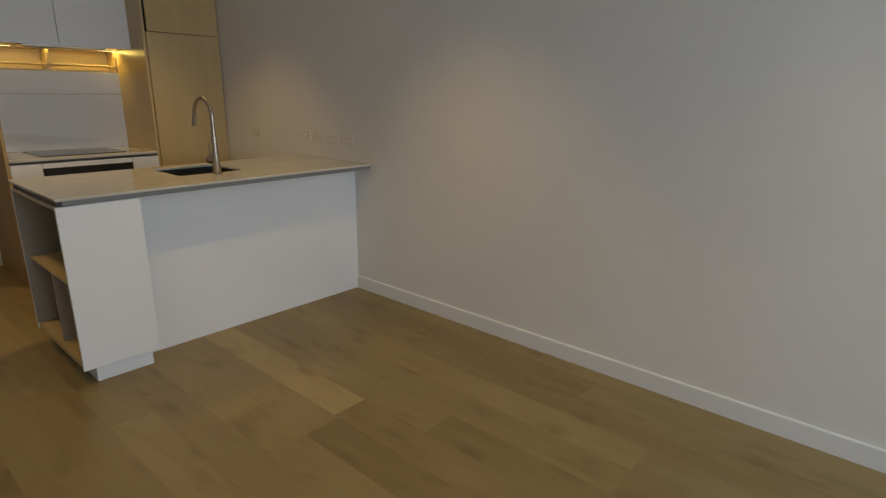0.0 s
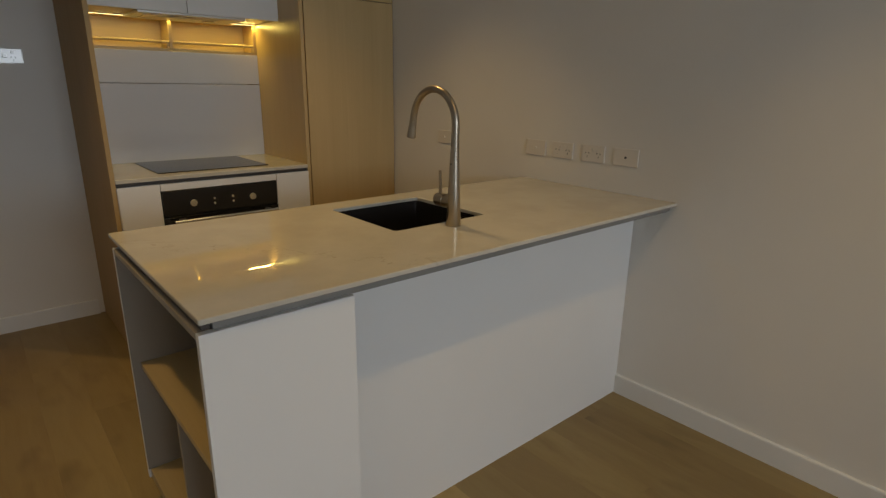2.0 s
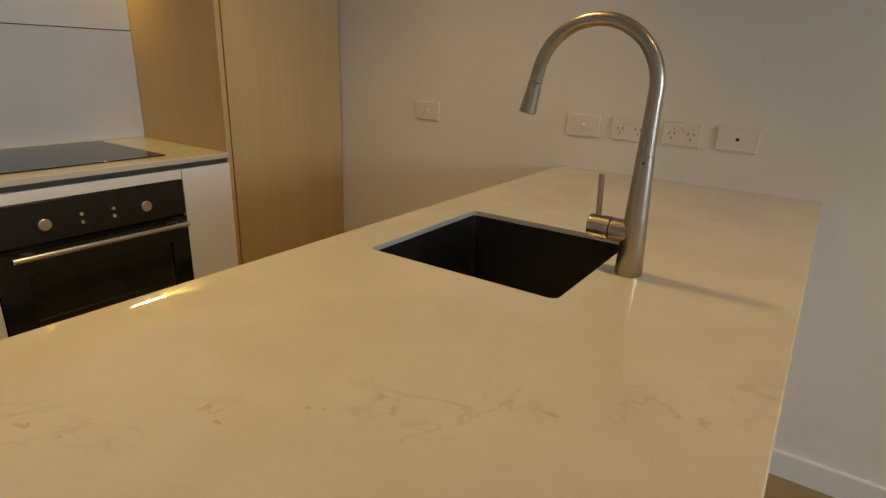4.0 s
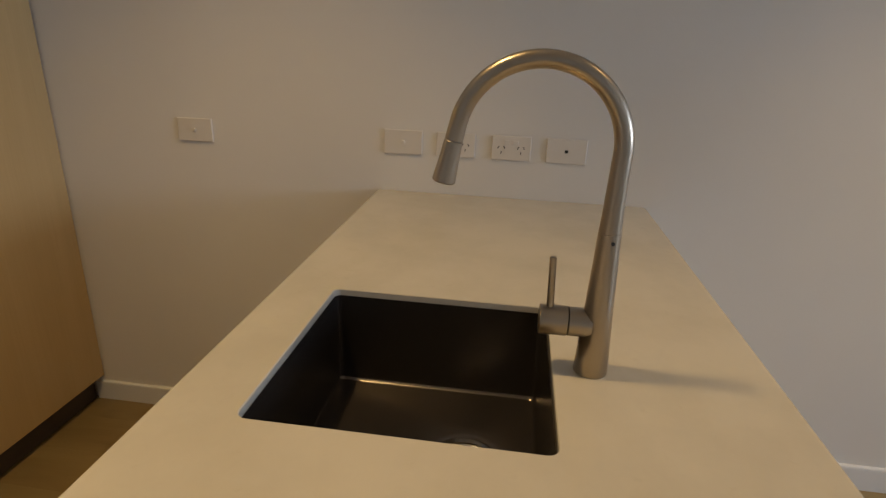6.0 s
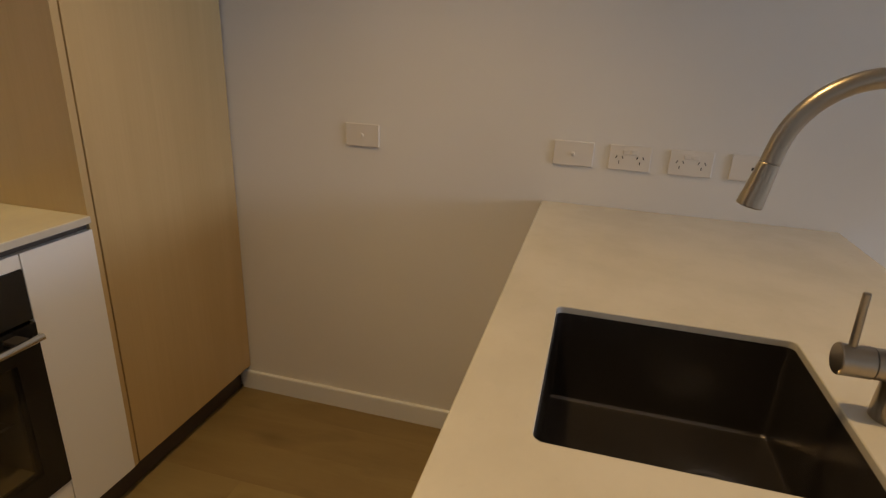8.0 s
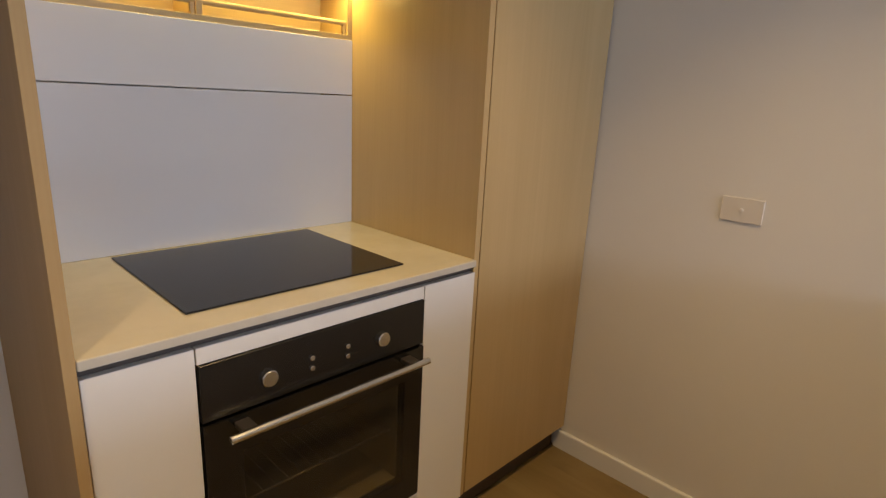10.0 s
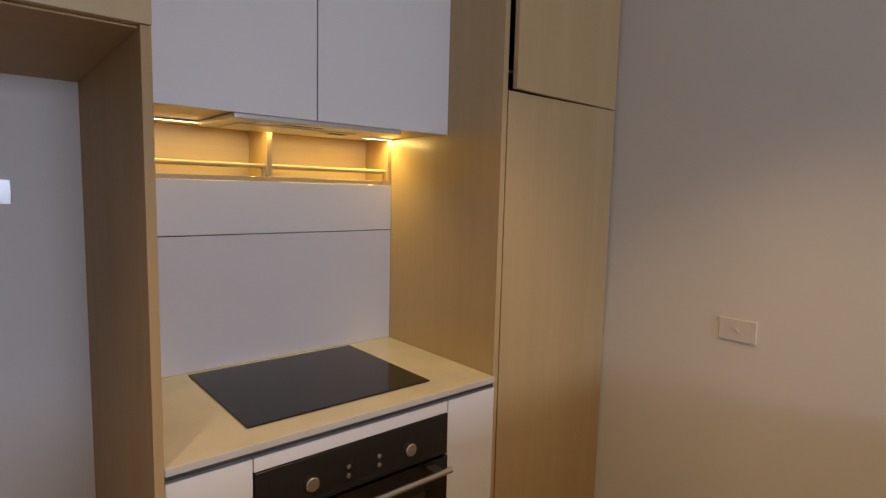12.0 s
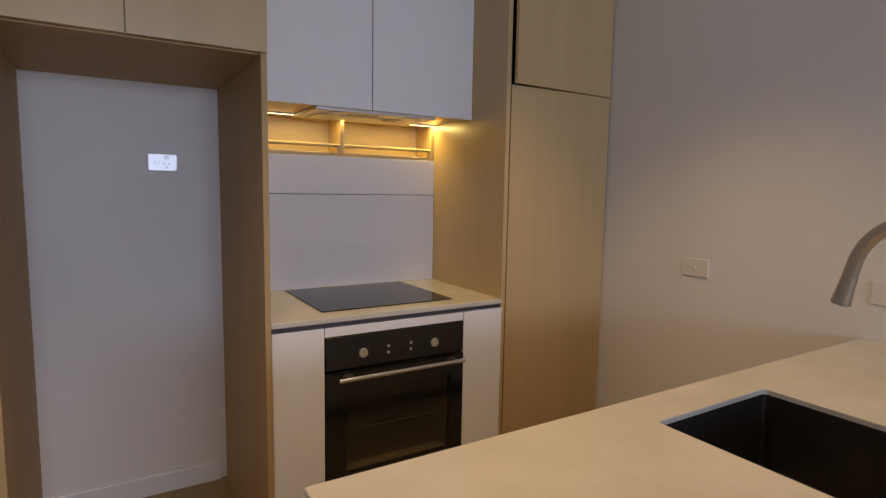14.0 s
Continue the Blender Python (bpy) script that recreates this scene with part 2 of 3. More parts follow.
# ---- the room ----
XL, YW, YB, H = -5.4, -6.5, 2.64, 2.7
T = 0.12
structure("wall_east", boxes((0, T, YW - T, YB + T, -0.02, H + T), bevel=0), WALL, "off-white painted plasterboard side wall")
structure("wall_west", boxes((XL - T, XL, YW - T, YB + T, -0.02, H + T), bevel=0), WALL, "off-white painted plasterboard wall")
structure("wall_north", boxes((XL, 0, YB, YB + T, -0.02, H), bevel=0), WALL, "off-white painted wall behind the kitchen cabinets")
structure("wall_entry", boxes((XL, -2.425, 1.86, YB, 0, H), bevel=0), WALL, "off-white painted wall beside the fridge space")
structure("wall_south", boxes((XL, -3.75, YW - T, YW, -0.02, H), (-0.45, 0, YW - T, YW, -0.02, H), (-3.75, -0.45, YW - T, YW, 2.42, H), bevel=0), WALL,
          "off-white wall with a wide glazed opening")
structure("ceiling", boxes((XL, 0, YW, YB, H, H + T), bevel=0), CEIL, "flat white painted ceiling")
structure("bulkhead", boxes((-2.425, 0, 1.90, YB, 2.40, H), bevel=0), CEIL, "white plaster bulkhead over the cabinets")
structure("floor", boxes((XL - T, T, YW - T, YB + T, -0.06, -0.022), bevel=0), DARKER, "timber floor base under oak planks")

# glazed doors of the living room
win = structure("window_1", boxes((-3.75, -3.69, -6.60, -6.52, 0, 2.42), (-0.51, -0.45, -6.60, -6.52, 0, 2.42), (-3.69, -0.51, -6.60, -6.52, 2.36, 2.42), (-3.69, -0.51, -6.60, -6.52, 0.0, 0.05)),
                DARK, "dark aluminium frame of sliding glass doors")
CLEAR, ct, cb = material("window_glass", (1, 1, 1), 0.0)
cb.inputs["Transmission Weight"].default_value = 1.0
cb.inputs["IOR"].default_value = 1.45
for x0, x1, y in ((-3.69, -2.10, -6.575), (-2.10, -0.51, -6.545)):
    sash = part("sash", boxes((x0, x0 + 0.05, y - 0.012, y + 0.012, 0.05, 2.36), (x1 - 0.05, x1, y - 0.012, y + 0.012, 0.05, 2.36),
                              (x0 + 0.05, x1 - 0.05, y - 0.012, y + 0.012, 2.30, 2.36), (x0 + 0.05, x1 - 0.05, y - 0.012, y + 0.012, 0.05, 0.13)), DARK, win)
    pane = part("pane", boxes((x0 + 0.05, x1 - 0.05, y - 0.003, y + 0.003, 0.13, 2.30), bevel=0), CLEAR, sash, "clear glass pane")
    pane.visible_shadow = False


def skirting(name, x0, x1, y0, y1, inward, label, h=0.09):
    """A skirting board with an eased top edge. inward: the wall's face looks along it."""
    bm = bmesh.new()
    prof = [(0, 0), (0.013, 0), (0.013, h - 0.006), (0.0115, h - 0.0015), (0.008, h), (0, h)]
    length = (x1 - x0) if inward[0] == 0 else (y1 - y0)
    ends = []
    for s in (0, length):
        ring = []
        for d, z in prof:
            if inward[0] == 0:
                ring.append(bm.verts.new((x0 + s, y0 + inward[1] * d, z)))
            else:
                ring.append(bm.verts.new((x0 + inward[0] * d, y0 + s, z)))
        ends.append(ring)
    for i in range(len(prof)):
        j = (i + 1) % len(prof)
        bm.faces.new((ends[0][i], ends[0][j], ends[1][j], ends[1][i]))
    bm.faces.new(ends[0])
    bm.faces.new(ends[1][::-1])
    return structure(name, bm, TRIM, label)


skirting("baseboard", 0, 0, YW, 0.144, (-1, 0), "white painted timber skirting board along the side wall")
skirting("baseboard", 0, 0, 0.76, 1.90, (-1, 0), "white painted timber skirting board in the kitchen aisle", 0.078)
skirting("baseboard", -2.345, -1.643, YB, YB, (0, -1), "white painted timber skirting board in the fridge space")
skirting("baseboard", XL, XL, YW, 1.86, (1, 0), "white painted timber skirting board")

# ---- island bench ----
IX, IY0, IY1, TOP = -1.820, -0.035, 0.775, 0.915
island = thing("island_bench", (-0.914, 0.36, 0), "white kitchen peninsula with open end shelves fixed against the side wall", "kitchen island")
PX = -1.468  # where the end unit gives way to the recessed back panel
part("end_panel", boxes((-1.818, PX, -0.016, 0.002, 0.085, 0.875)), WHITE, island, "white matt end cupboard panel")
part("side_panel", boxes((-1.818, PX, 0.7375, 0.753, 0.085, 0.875)), WHITE, island, "white matt side panel")
# added sheet, darker and browner than the white panel behind it
part("side_inner_sheet", boxes((-1.8175, -1.4865, 0.7352, 0.7373, 0.1185, 0.8585), bevel=0), INNER, island, "thin grey brown sheet over the inner face of the side panel")
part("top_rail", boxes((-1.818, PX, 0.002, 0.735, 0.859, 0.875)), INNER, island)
part("bottom_board", boxes((-1.812, PX, 0.002, 0.735, 0.085, 0.118)), OAK_SHELF, island, "oak laminate bottom shelf")
part("back_board", boxes((-1.486, PX, 0.002, 0.735, 0.118, 0.859)), OAK, island, "oak laminate back of the open shelves")
part("shelf", boxes((-1.794, -1.486, 0.002, 0.735, 0.484, 0.502)), OAK_SHELF, island, "oak laminate shelf")
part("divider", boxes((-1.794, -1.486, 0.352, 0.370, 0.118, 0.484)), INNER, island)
part("back_panel", boxes((PX + 0.001, -0.001, 0.145, 0.163, 0.0, 0.875)), WHITE, island, "recessed white back panel under the overhang")
part("return_panel", boxes((PX - 0.018, PX, 0.0022, 0.163, 0.085, 0.8585)), WHITE, island)
part("kick_board", boxes((-1.760, PX - 0.03, 0.014, 0.030, 0.0, 0.085), (-1.760, -1.744, 0.030, 0.70, 0.0, 0.085)), WHITE, island, "white kick board under the end unit")
part("shadow_channel", boxes((-1.786, -0.001, -0.006, 0.012, 0.876, 0.901), (-1.786, -0.001, 0.72, 0.74, 0.876, 0.901)), GREY_GAP, island, "grey recessed channel under the benchtop")
part("end_channel", boxes((-1.806, -1.788, 0.004, 0.74, 0.876, 0.901)), DARK_GAP, island, "dark brown recessed channel over the open shelves")
for x0, x1 in ((-1.466, -1.171), (-1.167, -0.729), (-0.725, -0.29)):
    part("door", boxes((x0, x1, 0.735, 0.753, 0.105, 0.872)), WHITE, island)
part("door", boxes((-0.286, -0.03, 0.735, 0.753, 0.105, 0.872)), WHITE, island)
part("rear_kick", boxes((PX, -0.001, 0.69, 0.706, 0.0, 0.10)), DARK, island, "dark recessed kick board")


def slab_with_hole(x0, x1, y0, y1, z0, z1, hole=None, r=0.02, edge=0.0025):
    """A stone slab with eased edges and a round-cornered hole."""
    bm = bmesh.new()

    def ring(xa, xb, ya, yb, z, rad, n=6):
        pts = []
        for cx, cy, a0 in ((xb - rad, yb - rad, 0), (xa + rad, yb - rad, 90), (xa + rad, ya + rad, 180), (xb - rad, ya + rad, 270)):
            for k in range(n + 1):
                a = radians(a0 + 90 * k / n)
                pts.append(bm.verts.new((cx + rad * math.cos(a), cy + rad * math.sin(a), z)))
        return pts

    def bridge(a, b):
        for i in range(len(a)):
            j = (i + 1) % len(a)
            bm.faces.new((a[i], a[j], b[j], b[i]))

    outer = [ring(x0 + edge, x1 - edge, y0 + edge, y1 - edge, z0, 0.002), ring(x0, x1, y0, y1, z0 + edge, 0.004), ring(x0, x1, y0, y1, z1 - edge, 0.004),
             ring(x0 + edge * 0.3, x1 - edge * 0.3, y0 + edge * 0.3, y1 - edge * 0.3, z1 - edge * 0.3, 0.004), ring(x0 + edge, x1 - edge, y0 + edge, y1 - edge, z1, 0.004)]
    for a, b in zip(outer, outer[1:]):
        bridge(a, b)
    if hole:
        hx0, hx1, hy0, hy1 = hole
        inner = [ring(hx0, hx1, hy0, hy1, z0, r), ring(hx0, hx1, hy0, hy1, z1 - 0.0015, r), ring(hx0 - 0.0015, hx1 + 0.0015, hy0 - 0.0015, hy1 + 0.0015, z1, r + 0.0015)]
        for a, b in zip(inner, inner[1:]):
            bridge(a, b)
        bridge(outer[-1], inner[-1])
        bridge(inner[0], outer[0])
    else:
        bm.faces.new(outer[-1])
        bm.faces.new(outer[0][::-1])
    return bm


HOLE = (-1.138, -0.754, 0.281, 0.668)
benchtop = part("island_benchtop", slab_with_hole(IX, -0.001, IY0, IY1, 0.902, TOP, HOLE, 0.014), STONE, None,
                "pale veined quartz benchtop with a sink cut-out lying on the peninsula", at=(-0.914, 0.36, 0.902))
tagged(benchtop, category="countertop")


def basin():
    """The undermount bowl: lip, walls with round corners and a floor that dips to the waste."""
    bm = bmesh.new()
    hx0, hx1, hy0, hy1 = HOLE

    def ring(grow, z, rad, n=6):
        pts = []
        xa, xb, ya, yb = hx0 - grow, hx1 + grow, hy0 - grow, hy1 + grow
        for cx, cy, a0 in ((xb - rad, yb - rad, 0), (xa + rad, yb - rad, 90), (xa + rad, ya + rad, 180), (xb - rad, ya + rad, 270)):
            for k in range(n + 1):
                a = radians(a0 + 90 * k / n)
                pts.append(bm.verts.new((cx + rad * math.cos(a), cy + rad * math.sin(a), z)))
        return pts

    def round_ring(radius, z, n=28):
        return [bm.verts.new((-0.942 + radius * math.cos(2 * math.pi * (k + 0.5) / n), 0.40 + radius * math.sin(2 * math.pi * (k + 0.5) / n), z)) for k in range(n)]

    rings = [ring(0.028, 0.9005, 0.03), ring(-0.0006, 0.9005, 0.0135), ring(-0.0006, 0.9030, 0.0135), ring(-0.0022, 0.9035, 0.012), ring(-0.0026, 0.737, 0.0125)]
    # a rounded foot, its radius 9 mm, then the falls to the waste
    rings += [ring(-0.0028 - 0.010 * (1 - math.cos(a)), 0.7355 - 0.010 * math.sin(a), 0.0125 - 0.005 * (1 - math.cos(a))) for a in [radians(q) for q in (0, 15, 30, 45, 60, 75, 87)]]
    rings += [ring(-0.016, 0.7252, 0.006),
             round_ring(0.068, 0.722), round_ring(0.059, 0.719), round_ring(0.059, 0.711)]
    for a, b in zip(rings, rings[1:]):
        for i in range(len(a)):
            j = (i + 1) % len(a)
            f = bm.faces.new((a[i], a[j], b[j], b[i]))
            f.smooth = True
    return bm


sink = thing("kitchen_sink", (-0.942, 0.47, 0.72), "dark gunmetal undermount sink bowl set into the peninsula benchtop", "sink")
bowl = part("bowl", basin(), SINK, sink, "brushed gunmetal steel bowl")
mod = bowl.modifiers.new("thickness", "SOLIDIFY")
mod.thickness, mod.offset = 0.0012, -1
drain = bmesh.new()
tube(drain, [(-0.942, 0.40, 0.711), (-0.942, 0.40, 0.7205), (-0.942, 0.40, 0.722)], [0.058, 0.058, 0.054], 36, False)
tube(drain, [(-0.942, 0.40, 0.722), (-0.942, 0.40, 0.717)], [0.054, 0.0505], 36, False)
waste = part("waste_ring", drain, CHROME, sink, "polished steel waste ring")
basket = bmesh.new()
tube(basket, [(-0.942, 0.40, 0.711), (-0.942, 0.40, 0.716), (-0.942, 0.40, 0.7175)], [0.0505, 0.048, 0.036], 28)
for k in range(8):
    a = 2 * math.pi * k / 8
    c = Vector((-0.942 + 0.034 * math.cos(a), 0.40 + 0.034 * math.sin(a), 0.7172))
    tube(basket, [c, c + Vector((0, 0, 0.003))], [0.0035, 0.0025], 8)
tube(basket, [(-0.942, 0.40, 0.717), (-0.942, 0.40, 0.727)], [0.004, 0.006], 12)
part("basket_strainer", basket, CHROME, sink, "steel basket strainer")

# ---- tap ----
TX, TY = -0.948, 0.2275
tap = thing("kitchen_tap", (TX, TY, TOP), "brushed nickel gooseneck mixer tap standing on the peninsula benchtop", "faucet")
low = bmesh.new()
tube(low, [(TX, TY, TOP), (TX, TY, 0.917), (TX, TY, 1.02), (TX, TY, 1.085), (TX, TY, 1.1229), (TX, TY, 1.1234)], [0.0230, 0.0238, 0.0192, 0.0163, 0.0149, 0.0142], 36)
part("body", low, STEEL, tap)
neck, rad = [(TX, TY, 1.1237), (TX, TY, 1.1257), (TX, TY - 0.0005, 1.157), (TX, TY - 0.001, 1.195)], [0.0146, 0.01455, 0.0134, 0.0125]
cy, cz, R = 0.3305, 1.229, 0.105
for k in range(0, 29):
    a = radians(6 * k)
    neck.append((TX, cy - R * math.cos(a), cz + R * math.sin(a)))
    rad.append(0.0122 - 0.0006 * min(1, k / 8))
end = Vector(neck[-1])
lean = Vector((0, math.sin(radians(12)), -math.cos(radians(12))))
neck.append(tuple(end + lean * 0.020))
rad.append(0.0120)
gb2 = bmesh.new()
tube(gb2, neck, rad, 28)
part("spout_neck", gb2, STEEL, tap, "tall curved spout")
head = bmesh.new()
s0 = end + lean * 0.0208
tube(head, [s0, s0 + lean * 0.0008, s0 + lean * 0.030, s0 + lean * 0.054, s0 + lean * 0.0555], [0.0116, 0.0122, 0.0138, 0.0156, 0.0145], 28)
part("spray_head", head, STEEL, tap, "pull-out spray head")
side = bmesh.new()
tube(side, [(TX, TY + 0.008, 0.990), (TX, 0.2665, 0.990), (TX, 0.2670, 0.990)], [0.0205, 0.0205, 0.0195], 28)
part("valve_body", side, STEEL, tap)
knob = bmesh.new()
tube(knob, [(TX, 0.2680, 0.990), (TX, 0.2686, 0.990), (TX, 0.3055, 0.990), (TX, 0.307, 0.990)], [0.0195, 0.0212, 0.0212, 0.0198], 28)
grip = part("lever_knob", knob, STEEL, tap)
lev = bmesh.new()
tube(lev, [(TX, 0.293, 1.006), (TX, 0.296, 1.082), (TX, 0.296, 1.0835)], [0.0052, 0.0048, 0.0036], 16)
part("lever", lev, STEEL, grip, "thin upright lever")
dot = bmesh.new()
tube(dot, [(TX - 0.0164, TY - 0.003, 1.113), (TX - 0.0176, TY - 0.0032, 1.113)], [0.0025, 0.0025], 10)
part("indicator_dot", dot, SLOT, tap, "small dark indicator dot")

# ---- wall plates ----
def wall_plate(yc, zc, kind, label, category):
    """A white wall plate on the side wall, its screw cover and fittings."""
    w, h, d = 0.116, 0.072, 0.0065
    ob = thing(kind, (0, yc, zc), label, category, "wall plates over the benchtop")
    part("plate", boxes((-d, -0.0005, yc - w / 2, yc + w / 2, zc - h / 2, zc + h / 2), bevel=0.0022, segments=3), PLASTIC, ob)
    if kind == "power_outlet":
        for s in (1, -1):
            y = yc + s * 0.012
            part("rocker_switch", boxes((-d - 0.003, -d + 0.001, y - 0.0085, y + 0.0085, zc + 0.011, zc + 0.023), bevel=0.0015, segments=2), PLASTIC, ob)
            y = yc + s * 0.029
            slots = bmesh.new()
            for dy, dz, turn in ((0.0085, 0.002, 28), (-0.0085, 0.002, -28), (0, -0.013, 0)):
                b = bmesh.new()
                box(b, -d - 0.0006, -d + 0.001, -0.0012, 0.0012, -0.0042, 0.0042)
                bmesh.ops.rotate(b, cent=(0, 0, 0), matrix=Matrix.Rotation(radians(turn), 3, "X"), verts=b.verts)
                bmesh.ops.translate(b, vec=(0, y + dy, zc + dz), verts=b.verts)
                me = bpy.data.meshes.new("tmp")
                b.to_mesh(me)
                b.free()
                slots.from_mesh(me)
                bpy.data.meshes.remove(me)
            part("socket_slots", slots, SLOT, ob, "dark three-pin slots")
    elif kind == "data_outlet":
        part("jack", boxes((-d - 0.0006, -d + 0.001, yc - 0.005, yc + 0.005, zc - 0.005, zc + 0.004)), SLOT, ob, "dark data jack")
    else:
        part("socket", disc((-d + 0.001, yc, zc), (-1, 0, 0), 0.0055, 0.007), PLASTIC, ob, "small round aerial socket")
    return ob


wall_plate(1.370, 1.067, "aerial_outlet", "white aerial plate alone on the wall beside the pantry", "wall plate")
wall_plate(0.698, 1.067, "aerial_outlet", "white aerial plate on the wall over the benchtop end", "wall plate")
wall_plate(0.538, 1.067, "power_outlet", "white double power outlet next to the aerial plate", "power outlet")
wall_plate(0.373, 1.067, "power_outlet", "white double power outlet next to the data plate", "power outlet")
wall_plate(0.212, 1.067, "data_outlet", "white data plate with a dark jack over the benchtop", "wall plate")

# the fridge space has its own outlet, on the north wall
GLOSSY, _, _ = material("gloss_plastic", (0.78, 0.78, 0.78), 0.14, 0, 0.7)
fo = thing("fridge_outlet", (-1.843, YB, 1.461), "glossy white double outlet on the wall of the fridge space", "power outlet")
part("plate", boxes((-1.898, -1.786, YB - 0.009, YB - 0.0005, 1.424, 1.496), bevel=0.0022, segments=3), GLOSSY, fo)
part("rocker_switch", boxes((-1.872, -1.852, YB - 0.0125, YB - 0.008, 1.452, 1.470), bevel=0.002, segments=2), GLOSSY, fo)
part("rocker_switch", boxes((-1.835, -1.819, YB - 0.0125, YB - 0.008, 1.474, 1.486), bevel=0.002, segments=2), GLOSSY, fo)
for dx, dz, turn in ((-0.0085, 0.002, 28), (0.0085, 0.002, -28), (0, -0.013, 0)):
    b = bmesh.new()
    box(b, -0.0013, 0.0013, YB - 0.0096, YB - 0.008, -0.0045, 0.0045)
    bmesh.ops.rotate(b, cent=(0, YB, 0), matrix=Matrix.Rotation(radians(turn), 3, "Y"), verts=b.verts)
    bmesh.ops.translate(b, vec=(-1.827 + dx, 0, 1.452 + dz), verts=b.verts)
    part("socket_slot", b, SLOT, fo)

# ---- kitchen run ----
KT = 0.905
FY = 1.860  # the plane of the base doors
base = thing("base_cabinet", (-1.103, 2.2, 0), "white base cabinet with an oven opening under the hob worktop", "cabinet")
part("door", boxes((-1.593, -1.407, FY, FY + 0.018, 0.105, 0.866)), WHITE, base, "narrow white door")
part("door", boxes((-0.809, -0.614, FY, FY + 0.018, 0.105, 0.866)), WHITE, base, "narrow white door")
part("filler", boxes((-1.404, -0.812, FY, FY + 0.018, 0.831, 0.866)), WHITE, base)
part("drawer_front", boxes((-1.404, -0.812, FY, FY + 0.018, 0.105, 0.229)), WHITE, base, "white panel under the oven")
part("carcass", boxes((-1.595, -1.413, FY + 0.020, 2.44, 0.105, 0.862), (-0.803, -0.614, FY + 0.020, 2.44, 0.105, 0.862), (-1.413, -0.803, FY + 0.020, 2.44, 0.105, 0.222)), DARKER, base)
part("shadow_channel", boxes((-1.595, -0.614, FY + 0.012, FY + 0.024, 0.867, 0.884)), DARK_GAP, base, "grey recessed channel")
part("kick_board", boxes((-1.595, -0.614, FY + 0.045, FY + 0.061, 0, 0.104)), DARK, base, "dark brown recessed kick board")

worktop = part("hob_worktop", slab_with_hole(-1.5955, -0.6195, 1.850, 2.4595, 0.885, KT, None), STONE, None, "pale quartz worktop under the hob on the base cabinet", at=(-1.103, 2.15, 0.885))
tagged(worktop, category="countertop")

hob = thing("cooktop", (-1.103, 2.18, KT), "black glass induction cooktop set on the quartz worktop", "cooktop")
part("glass_top", boxes((-1.389, -0.817, 1.939, 2.421, KT, KT + 0.0045), bevel=0.0018, segments=2), GLASS_BLACK, hob)

oven = thing("oven", (-1.108, 2.1, 0.23), "black built-in electric oven with a bar handle and two knobs", "oven")
OX0, OX1 = -1.403, -0.813
part("body", boxes((OX0 + 0.01, OX1 - 0.01, FY + 0.016, 2.40, 0.235, 0.29), (OX0 + 0.01, OX1 - 0.01, FY + 0.016, 2.40, 0.64, 0.825), (OX0 + 0.01, -1.348, FY + 0.016, 2.40, 0.29, 0.64),
                   (-0.868, OX1 - 0.01, FY + 0.016, 2.40, 0.29, 0.64), (-1.348, -0.868, 2.30, 2.40, 0.29, 0.64)), ENAMEL, oven)
part("lining", boxes((-1.347, -0.869, 2.285, 2.299, 0.291, 0.639), (-1.347, -0.869, FY + 0.03, 2.285, 0.291, 0.297), (-1.347, -1.341, FY + 0.03, 2.285, 0.297, 0.639),
                     (-0.875, -0.869, FY + 0.03, 2.285, 0.297, 0.639)), CAVITY, oven, "brown enamel oven lining")
rack = bmesh.new()
for k in range(14):
    x = -1.323 + 0.4385 * k / 13
    tube(rack, [(x, FY + 0.05, 0.44), (x, 2.27, 0.44)], [0.0012, 0.0012], 6)
for y in (FY + 0.05, 2.27):
    tube(rack, [(-1.337, y, 0.443), (-0.879, y, 0.443)], [0.003, 0.003], 8)
part("rack", rack, RACK, oven, "dull wire rack")
part("control_panel", boxes((OX0, OX1, FY - 0.004, FY + 0.015, 0.705, 0.829), bevel=0.0015), ENAMEL, oven, "black control panel")
# one frame-shaped mesh: a slab of black glass with a window cut through
def framed(x0, x1, z0, z1, wx0, wx1, wz0, wz1, y0, y1):
    bm = bmesh.new()
    rings = []
    for (xa, xb, za, zb, y) in ((x0, x1, z0, z1, y1), (x0, x1, z0, z1, y0), (wx0, wx1, wz0, wz1, y0), (wx0, wx1, wz0, wz1, y1)):
        rings.append([bm.verts.new(p) for p in ((xa, y, za), (xb, y, za), (xb, y, zb), (xa, y, zb))])
    for k in range(4):
        a, b = rings[k], rings[(k + 1) % 4]
        for i in range(4):
            j = (i + 1) % 4
            bm.faces.new((a[i], a[j], b[j], b[i]))
    return bm


door = part("door", framed(OX0, OX1, 0.232, 0.697, -1.325, -0.876, 0.302, 0.613, FY - 0.006, FY + 0.015), GLASS_BLACK, oven, "black glass oven door")
TINT, tt, tb = material("tinted_glass", (0.40, 0.36, 0.30), 0.03)
tb.inputs["Transmission Weight"].default_value = 0.96
tb.inputs["IOR"].default_value = 1.2
gl = part("glass", boxes((-1.325, -0.876, FY - 0.0055, FY + 0.002, 0.302, 0.613), bevel=0), TINT, door, "tinted viewing glass")
gl.visible_shadow = False
hb = bmesh.new()
tube(hb, [(-1.37, FY - 0.052, 0.680), (-1.369, FY - 0.052, 0.680), (-0.837, FY - 0.052, 0.680), (-0.836, FY - 0.052, 0.680)], [0.0075, 0.009, 0.009, 0.0075], 20)
part("handle", hb, CHROME, door, "satin metal bar handle")
